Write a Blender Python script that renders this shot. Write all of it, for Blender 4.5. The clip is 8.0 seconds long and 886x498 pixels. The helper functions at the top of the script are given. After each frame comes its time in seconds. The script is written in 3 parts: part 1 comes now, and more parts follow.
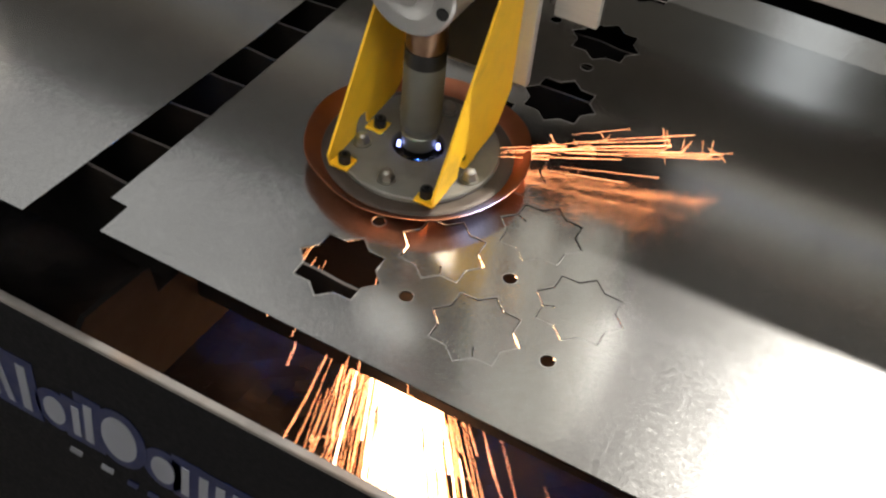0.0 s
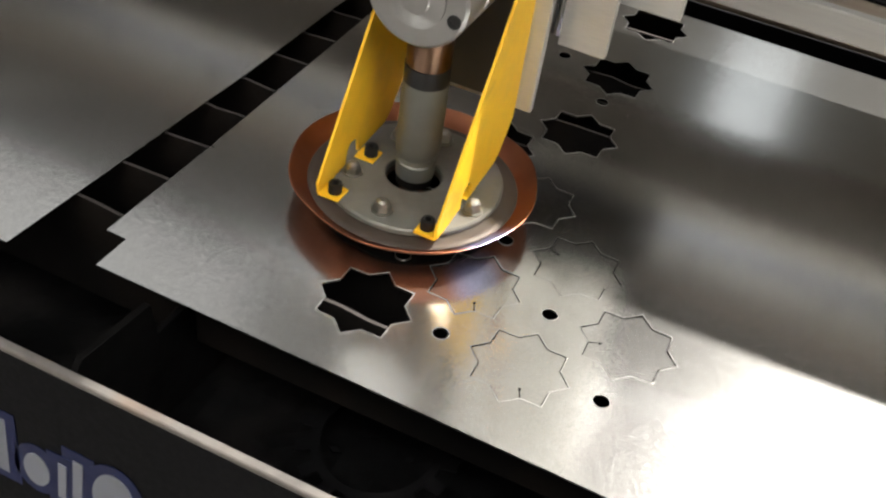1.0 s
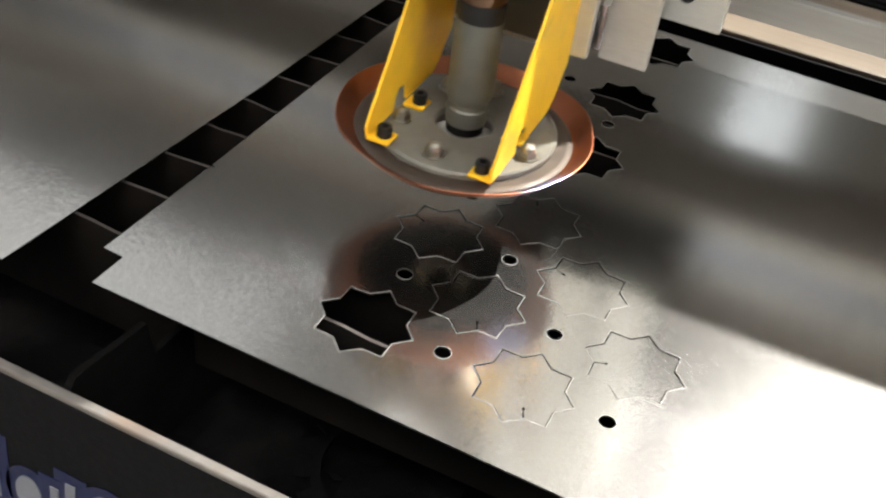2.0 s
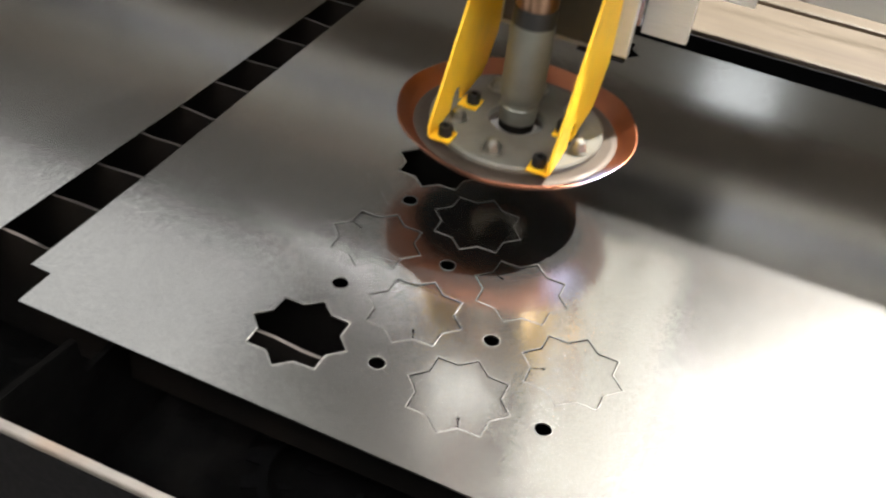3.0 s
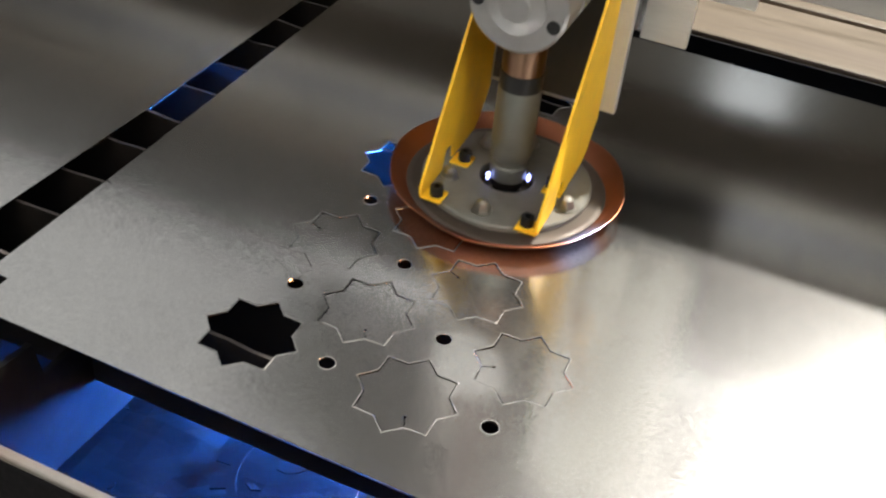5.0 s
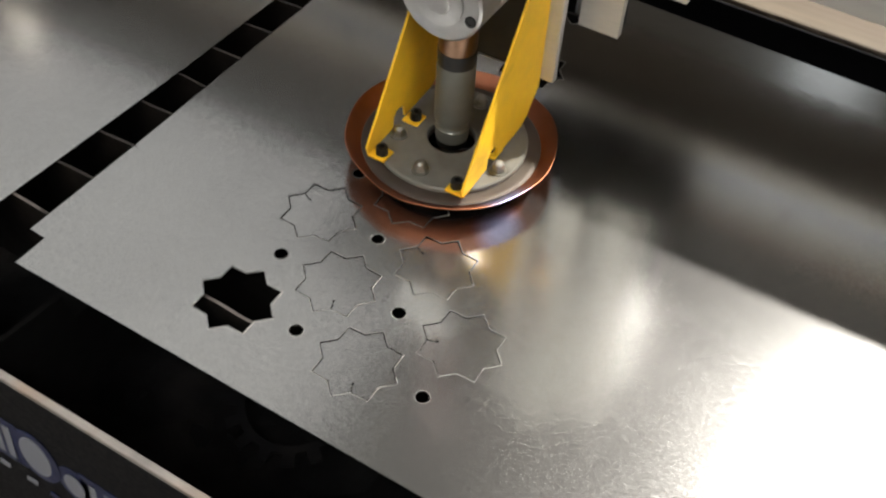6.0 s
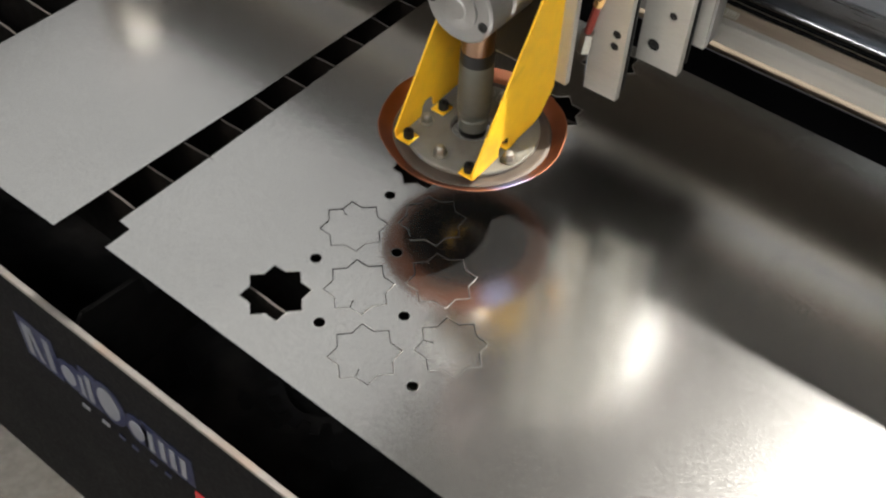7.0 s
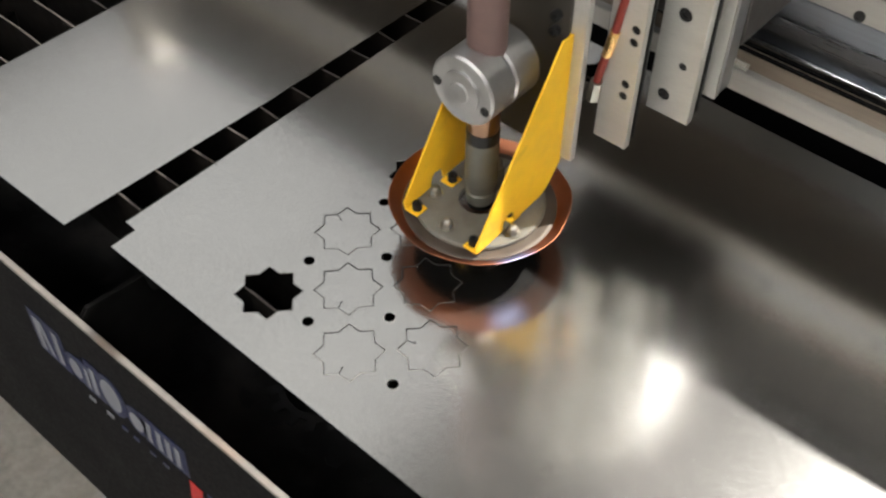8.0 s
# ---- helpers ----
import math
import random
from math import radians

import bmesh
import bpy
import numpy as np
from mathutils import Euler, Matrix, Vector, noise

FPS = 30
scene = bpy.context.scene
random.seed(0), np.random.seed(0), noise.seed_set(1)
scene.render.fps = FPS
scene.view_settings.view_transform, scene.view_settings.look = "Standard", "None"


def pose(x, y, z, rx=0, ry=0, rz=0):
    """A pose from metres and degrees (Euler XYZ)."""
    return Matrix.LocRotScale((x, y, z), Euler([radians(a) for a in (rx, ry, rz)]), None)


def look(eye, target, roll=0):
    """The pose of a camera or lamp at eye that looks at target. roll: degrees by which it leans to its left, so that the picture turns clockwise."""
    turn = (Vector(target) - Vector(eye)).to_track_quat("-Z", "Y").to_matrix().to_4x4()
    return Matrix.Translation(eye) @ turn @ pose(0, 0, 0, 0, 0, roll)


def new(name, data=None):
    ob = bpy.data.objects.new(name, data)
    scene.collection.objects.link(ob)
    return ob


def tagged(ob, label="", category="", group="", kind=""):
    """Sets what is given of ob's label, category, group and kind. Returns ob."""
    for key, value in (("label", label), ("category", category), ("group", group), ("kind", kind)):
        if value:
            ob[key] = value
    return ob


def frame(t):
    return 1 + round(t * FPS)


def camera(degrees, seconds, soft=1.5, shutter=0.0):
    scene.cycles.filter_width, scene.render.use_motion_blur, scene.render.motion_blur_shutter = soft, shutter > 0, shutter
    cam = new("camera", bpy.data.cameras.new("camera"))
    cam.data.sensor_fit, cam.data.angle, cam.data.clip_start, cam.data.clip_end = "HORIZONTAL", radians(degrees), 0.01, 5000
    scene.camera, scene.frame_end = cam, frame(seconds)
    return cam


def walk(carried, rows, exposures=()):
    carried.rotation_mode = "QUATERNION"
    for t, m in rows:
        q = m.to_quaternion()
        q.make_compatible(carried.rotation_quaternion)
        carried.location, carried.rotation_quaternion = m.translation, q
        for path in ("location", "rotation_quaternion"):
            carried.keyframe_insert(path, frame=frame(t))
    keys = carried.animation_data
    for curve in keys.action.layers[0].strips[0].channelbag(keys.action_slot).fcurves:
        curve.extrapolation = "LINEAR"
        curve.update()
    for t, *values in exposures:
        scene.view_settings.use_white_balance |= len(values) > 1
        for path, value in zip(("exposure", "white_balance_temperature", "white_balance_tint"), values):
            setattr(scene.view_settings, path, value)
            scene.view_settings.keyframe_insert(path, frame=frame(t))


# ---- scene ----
cam = camera(45.5, 8.0, soft=2.3, shutter=0.4)

PATH = [
    (0, (0.229, -0.461, 1.369), (-0.342, 0.829, -0.048), 6.3),
    (0.5, (0.195, -0.466, 1.319), (-0.353, 0.91, -0.025), 7.0),
    (1, (0.157, -0.471, 1.293), (-0.347, 0.97, 0.0), 9.1),
    (1.5, (0.154, -0.468, 1.284), (-0.385, 0.989, 0.024), 8.4),
    (1.7, (0.158, -0.468, 1.274), (-0.39, 1.005, 0.038), 8.5),
    (2.8, (0.176, -0.454, 1.271), (-0.346, 1.033, 0.039), 8.1),
    (3, (0.184, -0.443, 1.278), (-0.321, 1.041, 0.037), 8.0),
    (3.5, (0.191, -0.437, 1.278), (-0.301, 1.054, 0.04), 7.9),
    (4, (0.195, -0.431, 1.277), (-0.295, 1.056, 0.032), 8.0),
    (4.5, (0.204, -0.43, 1.282), (-0.303, 1.049, 0.035), 7.2),
    (4.7, (0.208, -0.433, 1.279), (-0.307, 1.05, 0.04), 7.1),
    (5.8, (0.314, -0.38, 1.392), (-0.337, 0.871, -0.025), 2.8),
    (6, (0.326, -0.383, 1.442), (-0.308, 0.806, -0.036), 3.9),
    (6.5, (0.38, -0.384, 1.506), (-0.287, 0.765, 0.011), 4.7),
    (7, (0.448, -0.417, 1.591), (-0.339, 0.65, 0.093), 2.5),
    (7.2, (0.457, -0.433, 1.605), (-0.339, 0.662, 0.132), 2.8),
    (7.5, (0.481, -0.441, 1.622), (-0.346, 0.659, 0.171), 2.3),
    (7.7, (0.509, -0.439, 1.617), (-0.379, 0.619, 0.171), 0.1),
    (8, (0.519, -0.404, 1.614), (-0.357, 0.62, 0.136), 0.5),
]
walk(cam, [(t, look(eye, target, roll)) for t, eye, target, roll in PATH],
     exposures=[(0, -0.68), (0.4, -0.85), (0.5, -0.92), (0.8, -0.42), (1.2, 0.0), (1.5, 0.08), (3.0, 0.1), (4.0, -0.1), (4.5, -0.2), (5.8, -0.5), (6.5, -0.48), (7.5, -0.08), (8.0, -0.08)])

# ------------------------------------------------------------------ world and lights
world = bpy.data.worlds.new("hall_world")
scene.world = world
world.use_nodes = True
sky = world.node_tree.nodes.new("ShaderNodeTexSky")
sky.sky_type, sky.sun_disc, sky.sun_elevation, sky.sun_rotation = "NISHITA", False, radians(35), radians(200)
world.node_tree.links.new(sky.outputs[0], world.node_tree.nodes["Background"].inputs[0])
world.node_tree.nodes["Background"].inputs[1].default_value = 0.10
scene.view_settings.exposure = 0.0
FLOOD_POWER = 1850


# ------------------------------------------------------------------ materials
def mat(name, color, rough=0.5, metal=0.0, vary=0.15, grain=40.0, bump=0.1, big=4.0, dirt=None, dirt_amount=0.0,
        stretch=(1, 1, 1), emit=None, power=0.0, coat=0.0, spec=0.5):
    """A surface with fine grain, broad variation, optional dirt patches and a little relief."""
    m = bpy.data.materials.new(name)
    m.use_nodes = True
    nt = m.node_tree
    b = nt.nodes["Principled BSDF"]
    b.inputs["Metallic"].default_value = metal
    b.inputs["Coat Weight"].default_value = coat
    b.inputs["Specular IOR Level"].default_value = spec
    tc = nt.nodes.new("ShaderNodeTexCoord")
    mp = nt.nodes.new("ShaderNodeMapping")
    mp.inputs["Scale"].default_value = stretch
    nt.links.new(tc.outputs["Object"], mp.inputs[0])
    fine = nt.nodes.new("ShaderNodeTexNoise")
    fine.inputs["Scale"].default_value, fine.inputs["Detail"].default_value = grain, 5
    broad = nt.nodes.new("ShaderNodeTexNoise")
    broad.inputs["Scale"].default_value, broad.inputs["Detail"].default_value = big, 4
    for n in (fine, broad):
        nt.links.new(mp.outputs[0], n.inputs["Vector"])
    mix = nt.nodes.new("ShaderNodeMath")
    mix.operation = "ADD"
    nt.links.new(fine.outputs[0], mix.inputs[0])
    nt.links.new(broad.outputs[0], mix.inputs[1])
    ramp = nt.nodes.new("ShaderNodeMapRange")
    ramp.inputs["From Min"].default_value, ramp.inputs["From Max"].default_value = 0.6, 1.4
    ramp.inputs["To Min"].default_value, ramp.inputs["To Max"].default_value = 1 - vary, 1 + vary
    nt.links.new(mix.outputs[0], ramp.inputs[0])
    hue = nt.nodes.new("ShaderNodeHueSaturation")
    hue.inputs["Color"].default_value = (*color, 1)
    nt.links.new(ramp.outputs[0], hue.inputs["Value"])
    out = hue.outputs[0]
    if dirt:
        spots = nt.nodes.new("ShaderNodeMapRange")
        spots.inputs["From Min"].default_value, spots.inputs["From Max"].default_value = 0.62 - dirt_amount * 0.3, 0.75
        nt.links.new(broad.outputs[0], spots.inputs[0])
        dm = nt.nodes.new("ShaderNodeMix")
        dm.data_type = "RGBA"
        dm.inputs["B"].default_value = (*dirt, 1)
        for s in dm.inputs:
            if s.name == "A" and s.type == "RGBA":
                nt.links.new(out, s)
            if s.name == "B" and s.type == "RGBA":
                s.default_value = (*dirt, 1)
        nt.links.new(spots.outputs[0], dm.inputs[0])
        out = [s for s in dm.outputs if s.type == "RGBA"][0]
    nt.links.new(out, b.inputs["Base Color"])
    rr = nt.nodes.new("ShaderNodeMapRange")
    rr.inputs["From Min"].default_value, rr.inputs["From Max"].default_value = 0.6, 1.4
    rr.inputs["To Min"].default_value, rr.inputs["To Max"].default_value = max(0.03, rough - 0.1 * vary / 0.15), min(1, rough + 0.1 * vary / 0.15)
    nt.links.new(mix.outputs[0], rr.inputs[0])
    nt.links.new(rr.outputs[0], b.inputs["Roughness"])
    if bump:
        bp = nt.nodes.new("ShaderNodeBump")
        bp.inputs["Strength"].default_value, bp.inputs["Distance"].default_value = bump, 0.001
        nt.links.new(fine.outputs[0], bp.inputs["Height"])
        nt.links.new(bp.outputs[0], b.inputs["Normal"])
    if emit:
        b.inputs["Emission Color"].default_value = (*emit, 1)
        b.inputs["Emission Strength"].default_value = power
    return m


def galvanised():
    """Zinc-coated steel: soft mirror with fine spangle and long faint rolling marks."""
    m = mat("galvanised_steel", (0.60, 0.59, 0.565), 0.11, 1.0, 0.09, 320, 0.0, 3.0)
    nt = m.node_tree
    b = nt.nodes["Principled BSDF"]
    tc = nt.nodes.new("ShaderNodeTexCoord")
    vo = nt.nodes.new("ShaderNodeTexVoronoi")
    vo.inputs["Scale"].default_value = 800
    nt.links.new(tc.outputs["Object"], vo.inputs["Vector"])
    wn = nt.nodes.new("ShaderNodeTexNoise")
    wn.inputs["Scale"].default_value, wn.inputs["Detail"].default_value = 4.0, 0
    nt.links.new(tc.outputs["Object"], wn.inputs["Vector"])
    sep = nt.nodes.new("ShaderNodeSeparateColor")
    nt.links.new(vo.outputs["Color"], sep.inputs[0])
    # every crystal of the zinc lies at its own slight tilt
    geo = nt.nodes.new("ShaderNodeNewGeometry")
    mid = nt.nodes.new("ShaderNodeVectorMath")
    mid.operation = "SUBTRACT"
    nt.links.new(vo.outputs["Color"], mid.inputs[0])
    mid.inputs[1].default_value = (0.5, 0.5, 0.5)
    b1 = nt.nodes.new("ShaderNodeVectorMath")
    b1.operation = "MULTIPLY_ADD"
    nt.links.new(mid.outputs[0], b1.inputs[0])
    b1.inputs[1].default_value = (0.024, 0.024, 0.0)
    nt.links.new(geo.outputs["Normal"], b1.inputs[2])
    b2 = nt.nodes.new("ShaderNodeBump")
    b2.inputs["Strength"].default_value, b2.inputs["Distance"].default_value = 0.08, 0.0012
    nt.links.new(wn.outputs[0], b2.inputs["Height"])
    nt.links.new(b1.outputs[0], b2.inputs["Normal"])
    nt.links.new(b2.outputs[0], b.inputs["Normal"])
    # spangle shows as small steps of gloss
    old = b.inputs["Roughness"].links[0].from_socket
    add = nt.nodes.new("ShaderNodeMath")
    add.operation = "MULTIPLY_ADD"
    nt.links.new(sep.outputs[1], add.inputs[0])
    add.inputs[1].default_value = 0.09
    nt.links.new(old, add.inputs[2])
    nt.links.new(add.outputs[0], b.inputs["Roughness"])
    tint = nt.nodes.new("ShaderNodeMapRange")
    tint.inputs["To Min"].default_value, tint.inputs["To Max"].default_value = 0.89, 1.06
    nt.links.new(sep.outputs[2], tint.inputs[0])
    shade = nt.nodes.new("ShaderNodeHueSaturation")
    nt.links.new(b.inputs["Base Color"].links[0].from_socket, shade.inputs["Color"])
    nt.links.new(tint.outputs[0], shade.inputs["Value"])
    nt.links.new(shade.outputs[0], b.inputs["Base Color"])
    # a duller zinc film scatters part of the light more widely
    dull = nt.nodes.new("ShaderNodeBsdfPrincipled")
    dull.inputs["Metallic"].default_value, dull.inputs["Roughness"].default_value = 1.0, 0.25
    nt.links.new(b.inputs["Base Color"].links[0].from_socket, dull.inputs["Base Color"])
    nt.links.new(b2.outputs[0], dull.inputs["Normal"])
    both = nt.nodes.new("ShaderNodeMixShader")
    both.inputs[0].default_value = 0.40
    nt.links.new(b.outputs[0], both.inputs[1])
    nt.links.new(dull.outputs[0], both.inputs[2])
    nt.links.new(both.outputs[0], nt.nodes["Material Output"].inputs["Surface"])
    return m


GALV = galvanised()
# slat tops paler: spatter plus the lit edge, both in the colour
EDGE = mat("spattered_lit_edge", (0.055, 0.048, 0.042), 0.7, 0.2, 0.4, 90, 0.6, 30, (0.06, 0.05, 0.045), 0.5)
# slat sides darkened with the shade of the gaps between sheets
SLAT = mat("scorched_shaded_slat", (0.008, 0.0072, 0.0066), 0.8, 0.0, 0.4, 60, 0.6, 9, (0.016, 0.012, 0.009), 0.5, spec=0.05)
# near-black steel and tray: the table's inner shade is put into the colour
DARKSTEEL = mat("dark_shaded_steel", (0.005, 0.0048, 0.0046), 0.85, 0.0, 0.4, 50, 0.5, 7, (0.013, 0.010, 0.008), 0.3, spec=0.06)
TRAY = mat("dusty_shaded_tray", (0.005, 0.005, 0.0051), 0.9, 0.0, 0.5, 45, 0.8, 11, (0.018, 0.016, 0.015), 0.5, spec=0.06)
PANEL = mat("charcoal_powder_coat", (0.0075, 0.0075, 0.0085), 0.65, 0.0, 0.2, 220, 0.15, 5, spec=0.08)
RAIL = mat("brushed_rail_metal", (0.24, 0.22, 0.20), 0.5, 0.5, 0.25, 80, 0.3, 12, (0.25, 0.18, 0.13), 0.3)
BLUE = mat("royal_blue_print", (0.003, 0.009, 0.055), 0.5, 0, 0.2, 60, 0.0, 6)
WHITE = mat("white_print", (0.20, 0.21, 0.24), 0.5, 0, 0.15, 60, 0.0, 8)
RED = mat("red_print", (0.55, 0.03, 0.03), 0.5, 0, 0.1, 60, 0.0, 8)
YELLOW = mat("worn_yellow_paint", (0.98, 0.57, 0.025), 0.5, 0, 0.10, 70, 0.15, 14, (0.33, 0.20, 0.03), 0.15, spec=0.35)
COPPER = mat("copper_with_blue_glint", (0.40, 0.155, 0.085), 0.42, 1.0, 0.15, 70, 0.15, 9, (0.30, 0.15, 0.10), 0.2)
def blue_glint(m, centre, radius, color):
    """Paints a blue-violet reflection onto the bowl's outer side."""
    nt = m.node_tree
    b = nt.nodes["Principled BSDF"]
    tc = nt.nodes.new("ShaderNodeTexCoord")
    d = nt.nodes.new("ShaderNodeVectorMath")
    d.operation = "DISTANCE"
    d.inputs[1].default_value = centre
    nt.links.new(tc.outputs["Object"], d.inputs[0])
    f = nt.nodes.new("ShaderNodeMapRange")
    f.interpolation_type = "SMOOTHSTEP"
    f.inputs["From Min"].default_value, f.inputs["From Max"].default_value = radius * 0.2, radius
    f.inputs["To Min"].default_value, f.inputs["To Max"].default_value = 0.9, 0.0
    nt.links.new(d.outputs["Value"], f.inputs[0])
    mx = nt.nodes.new("ShaderNodeMix")
    mx.data_type = "RGBA"
    colors = [k for k in mx.inputs if k.type == "RGBA"]
    colors[1].default_value = (*color, 1)
    nt.links.new(b.inputs["Base Color"].links[0].from_socket, colors[0])
    nt.links.new(f.outputs[0], mx.inputs[0])
    nt.links.new([k for k in mx.outputs if k.type == "RGBA"][0], b.inputs["Base Color"])


# bluish reflection painted into the copper at the bowl's right front
blue_glint(COPPER, (0.077, -0.040, -0.008), 0.030, (0.55, 0.60, 1.0))
DISC = mat("grey_fibre_disc", (0.20, 0.195, 0.165), 0.5, 0.2, 0.22, 60, 0.3, 18, (0.11, 0.095, 0.075), 0.6)
BARREL = mat("dull_torch_steel", (0.20, 0.205, 0.18), 0.5, 0.7, 0.2, 70, 0.25, 14, (0.13, 0.12, 0.10), 0.3)
LINER = mat("dusty_liner", (0.080, 0.062, 0.048), 0.5, 0.4, 0.3, 60, 0.3, 22, (0.10, 0.08, 0.06), 0.5)
BRASS = mat("tarnished_brass", (0.24, 0.15, 0.10), 0.38, 1.0, 0.2, 70, 0.1, 14)
BLACK = mat("black_oxide", (0.015, 0.015, 0.015), 0.45, 0.3, 0.2, 90, 0.1, 20)
BROWN = mat("brown_sleeve", (0.16, 0.10, 0.09), 0.5, 0.2, 0.15, 90, 0.1, 9)
BROWNSTEEL = mat("rust_brown_steel", (0.30, 0.24, 0.18), 0.5, 0.3, 0.25, 60, 0.3, 8, (0.10, 0.07, 0.05), 0.5, stretch=(0.25, 3, 3))
ZINC = mat("zinc_bolt", (0.34, 0.33, 0.29), 0.42, 1.0, 0.15, 120, 0.1, 30)
BURR = mat("bright_burr", (0.42, 0.41, 0.39), 0.5, 1.0, 0.35, 400, 0.6, 60)
BAKELITE = mat("dark_insulating_board", (0.045, 0.040, 0.032), 0.55, 0, 0.25, 60, 0.2, 9, (0.10, 0.085, 0.05), 0.3)
ALU = mat("turned_aluminium", (0.47, 0.47, 0.465), 0.42, 1.0, 0.08, 140, 0.15, 10)
ALUPLATE = mat("milled_aluminium_plate", (0.60, 0.59, 0.55), 0.5, 0.7, 0.08, 120, 0.2, 8, stretch=(1, 1, 6))
GOLD = mat("bright_brass_fitting", (0.78, 0.50, 0.20), 0.3, 1.0, 0.15, 80, 0.1, 20)
HOSE = mat("red_rubber_hose", (0.22, 0.03, 0.02), 0.5, 0, 0.15, 90, 0.1, 10)
FACE = mat("dark_polished_face", (0.20, 0.215, 0.24), 0.33, 1.0, 0.15, 60, 0.05, 6, stretch=(0.2, 4, 4))
POLISHED = mat("polished_rail_steel", (0.55, 0.56, 0.58), 0.18, 1.0, 0.1, 60, 0.05, 6, stretch=(0.2, 4, 4))
DARKBEAM = mat("dark_brown_beam_paint", (0.055, 0.050, 0.045), 0.5, 0.1, 0.2, 60, 0.15, 3)
BEAM = mat("grey_beam_paint", (0.29, 0.27, 0.245), 0.45, 0.2, 0.15, 60, 0.15, 3)
LIP = mat("pale_grey_aluminium", (0.34, 0.325, 0.30), 0.42, 0.3, 0.10, 70, 0.15, 5, (0.40, 0.37, 0.32), 0.25, stretch=(0.2, 3, 3))
BEIGE = mat("beige_painted_steel", (0.165, 0.13, 0.09), 0.5, 0.0, 0.28, 60, 0.2, 6, (0.11, 0.08, 0.055), 0.45, stretch=(0.25, 3, 3))
CONCRETE = mat("grey_concrete", (0.25, 0.235, 0.21), 0.85, 0, 0.3, 60, 0.8, 9, (0.17, 0.155, 0.14), 0.3)
WALL = mat("painted_hall_wall", (0.42, 0.395, 0.36), 0.8, 0, 0.1, 30, 0.2, 1.5)
CEIL = mat("grey_hall_ceiling", (0.26, 0.26, 0.26), 0.85, 0, 0.06, 30, 0.2, 1)
ROOF_GLOW = mat("added_glow_panel", (0.8, 0.8, 0.8), 0.5, 0, 0.05, 8, 0, 1, emit=(0.96, 0.98, 1.0), power=0.68)
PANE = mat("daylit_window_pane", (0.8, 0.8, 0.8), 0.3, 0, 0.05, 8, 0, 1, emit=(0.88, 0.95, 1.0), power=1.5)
FILL = mat("fill_glow", (0.9, 0.9, 0.9), 0.4, 0, 0.0, 30, 0, 1, emit=(1.0, 0.985, 0.96), power=16.5)
SPARK = mat("white_hot_spark", (0.9, 0.5, 0.2), 0.4, 0, 0.0, 30, 0, 1, emit=(1.0, 0.34, 0.14), power=12)
HOT = mat("white_hot_core", (0.9, 0.8, 0.6), 0.4, 0, 0.0, 30, 0, 1, emit=(1.0, 0.50, 0.26), power=40)
GLINT = mat("violet_arc_glint", (0.6, 0.6, 1), 0.4, 0, 0.0, 30, 0, 1, emit=(0.30, 0.36, 1.0), power=10)
ARC = mat("blue_white_arc", (0.8, 0.9, 1), 0.4, 0, 0.0, 30, 0, 1, emit=(0.02, 0.19, 1.0), power=60000)


# ------------------------------------------------------------------ mesh helpers
def mesh(bm, name, material):
    me = bpy.data.meshes.new(name)
    bmesh.ops.recalc_face_normals(bm, faces=bm.faces)
    bm.to_mesh(me)
    bm.free()
    me.materials.append(material)
    return me


def smooth(me, angle=40):
    for p in me.polygons:
        p.use_smooth = True
    me.set_sharp_from_angle(angle=radians(angle))
    return me


def thing(name, label, category, group="", kind="", bm=None, material=None, at=None):
    ob = new(name, mesh(bm, name, material) if bm else None)
    if at:
        ob.matrix_basis = at
    return tagged(ob, label, category, group, kind)


def part(name, bm, material, parent, label="", at=None, soft=0):
    me = mesh(bm, name, material)
    if soft:
        smooth(me, soft)
    ob = new(name, me)
    ob.parent = parent
    if at:
        ob.matrix_basis = at
    return tagged(ob, label)


def box(x0, x1, y0, y1, z0, z1, bevel=0.0, bm=None):
    bm = bm or bmesh.new()
    r = bmesh.ops.create_cube(bm, size=1.0, matrix=Matrix.Translation(((x0 + x1) / 2, (y0 + y1) / 2, (z0 + z1) / 2)) @ Matrix.Diagonal((x1 - x0, y1 - y0, z1 - z0, 1)))
    if bevel:
        es = list({e for v in r["verts"] for e in v.link_edges})
        bmesh.ops.bevel(bm, geom=es, offset=bevel, segments=2, affect="EDGES", profile=0.5)
    return bm


def lathe(profile, steps=48, m=None, bm=None, wobble=None):
    """A turned body round z from (radius, height) pairs; radius 0 closes it."""
    bm = bm or bmesh.new()
    m = m or Matrix()
    rings = []
    for r, z in profile:
        if r < 1e-6:
            rings.append([bm.verts.new(m @ Vector((0, 0, z)))])
        else:
            ring = []
            for i in range(steps):
                a = 2 * math.pi * i / steps
                dr, dz = wobble(a, r) if wobble else (0, 0)
                ring.append(bm.verts.new(m @ Vector(((r + dr) * math.cos(a), (r + dr) * math.sin(a), z + dz))))
            rings.append(ring)
    for a, b in zip(rings, rings[1:]):
        for i in range(steps):
            j = (i + 1) % steps
            if len(a) == 1 and len(b) == 1:
                continue
            if len(a) == 1:
                bm.faces.new((a[0], b[i], b[j]))
            elif len(b) == 1:
                bm.faces.new((a[i], b[0], a[j]))
            else:
                bm.faces.new((a[i], b[i], b[j], a[j]))
    return bm


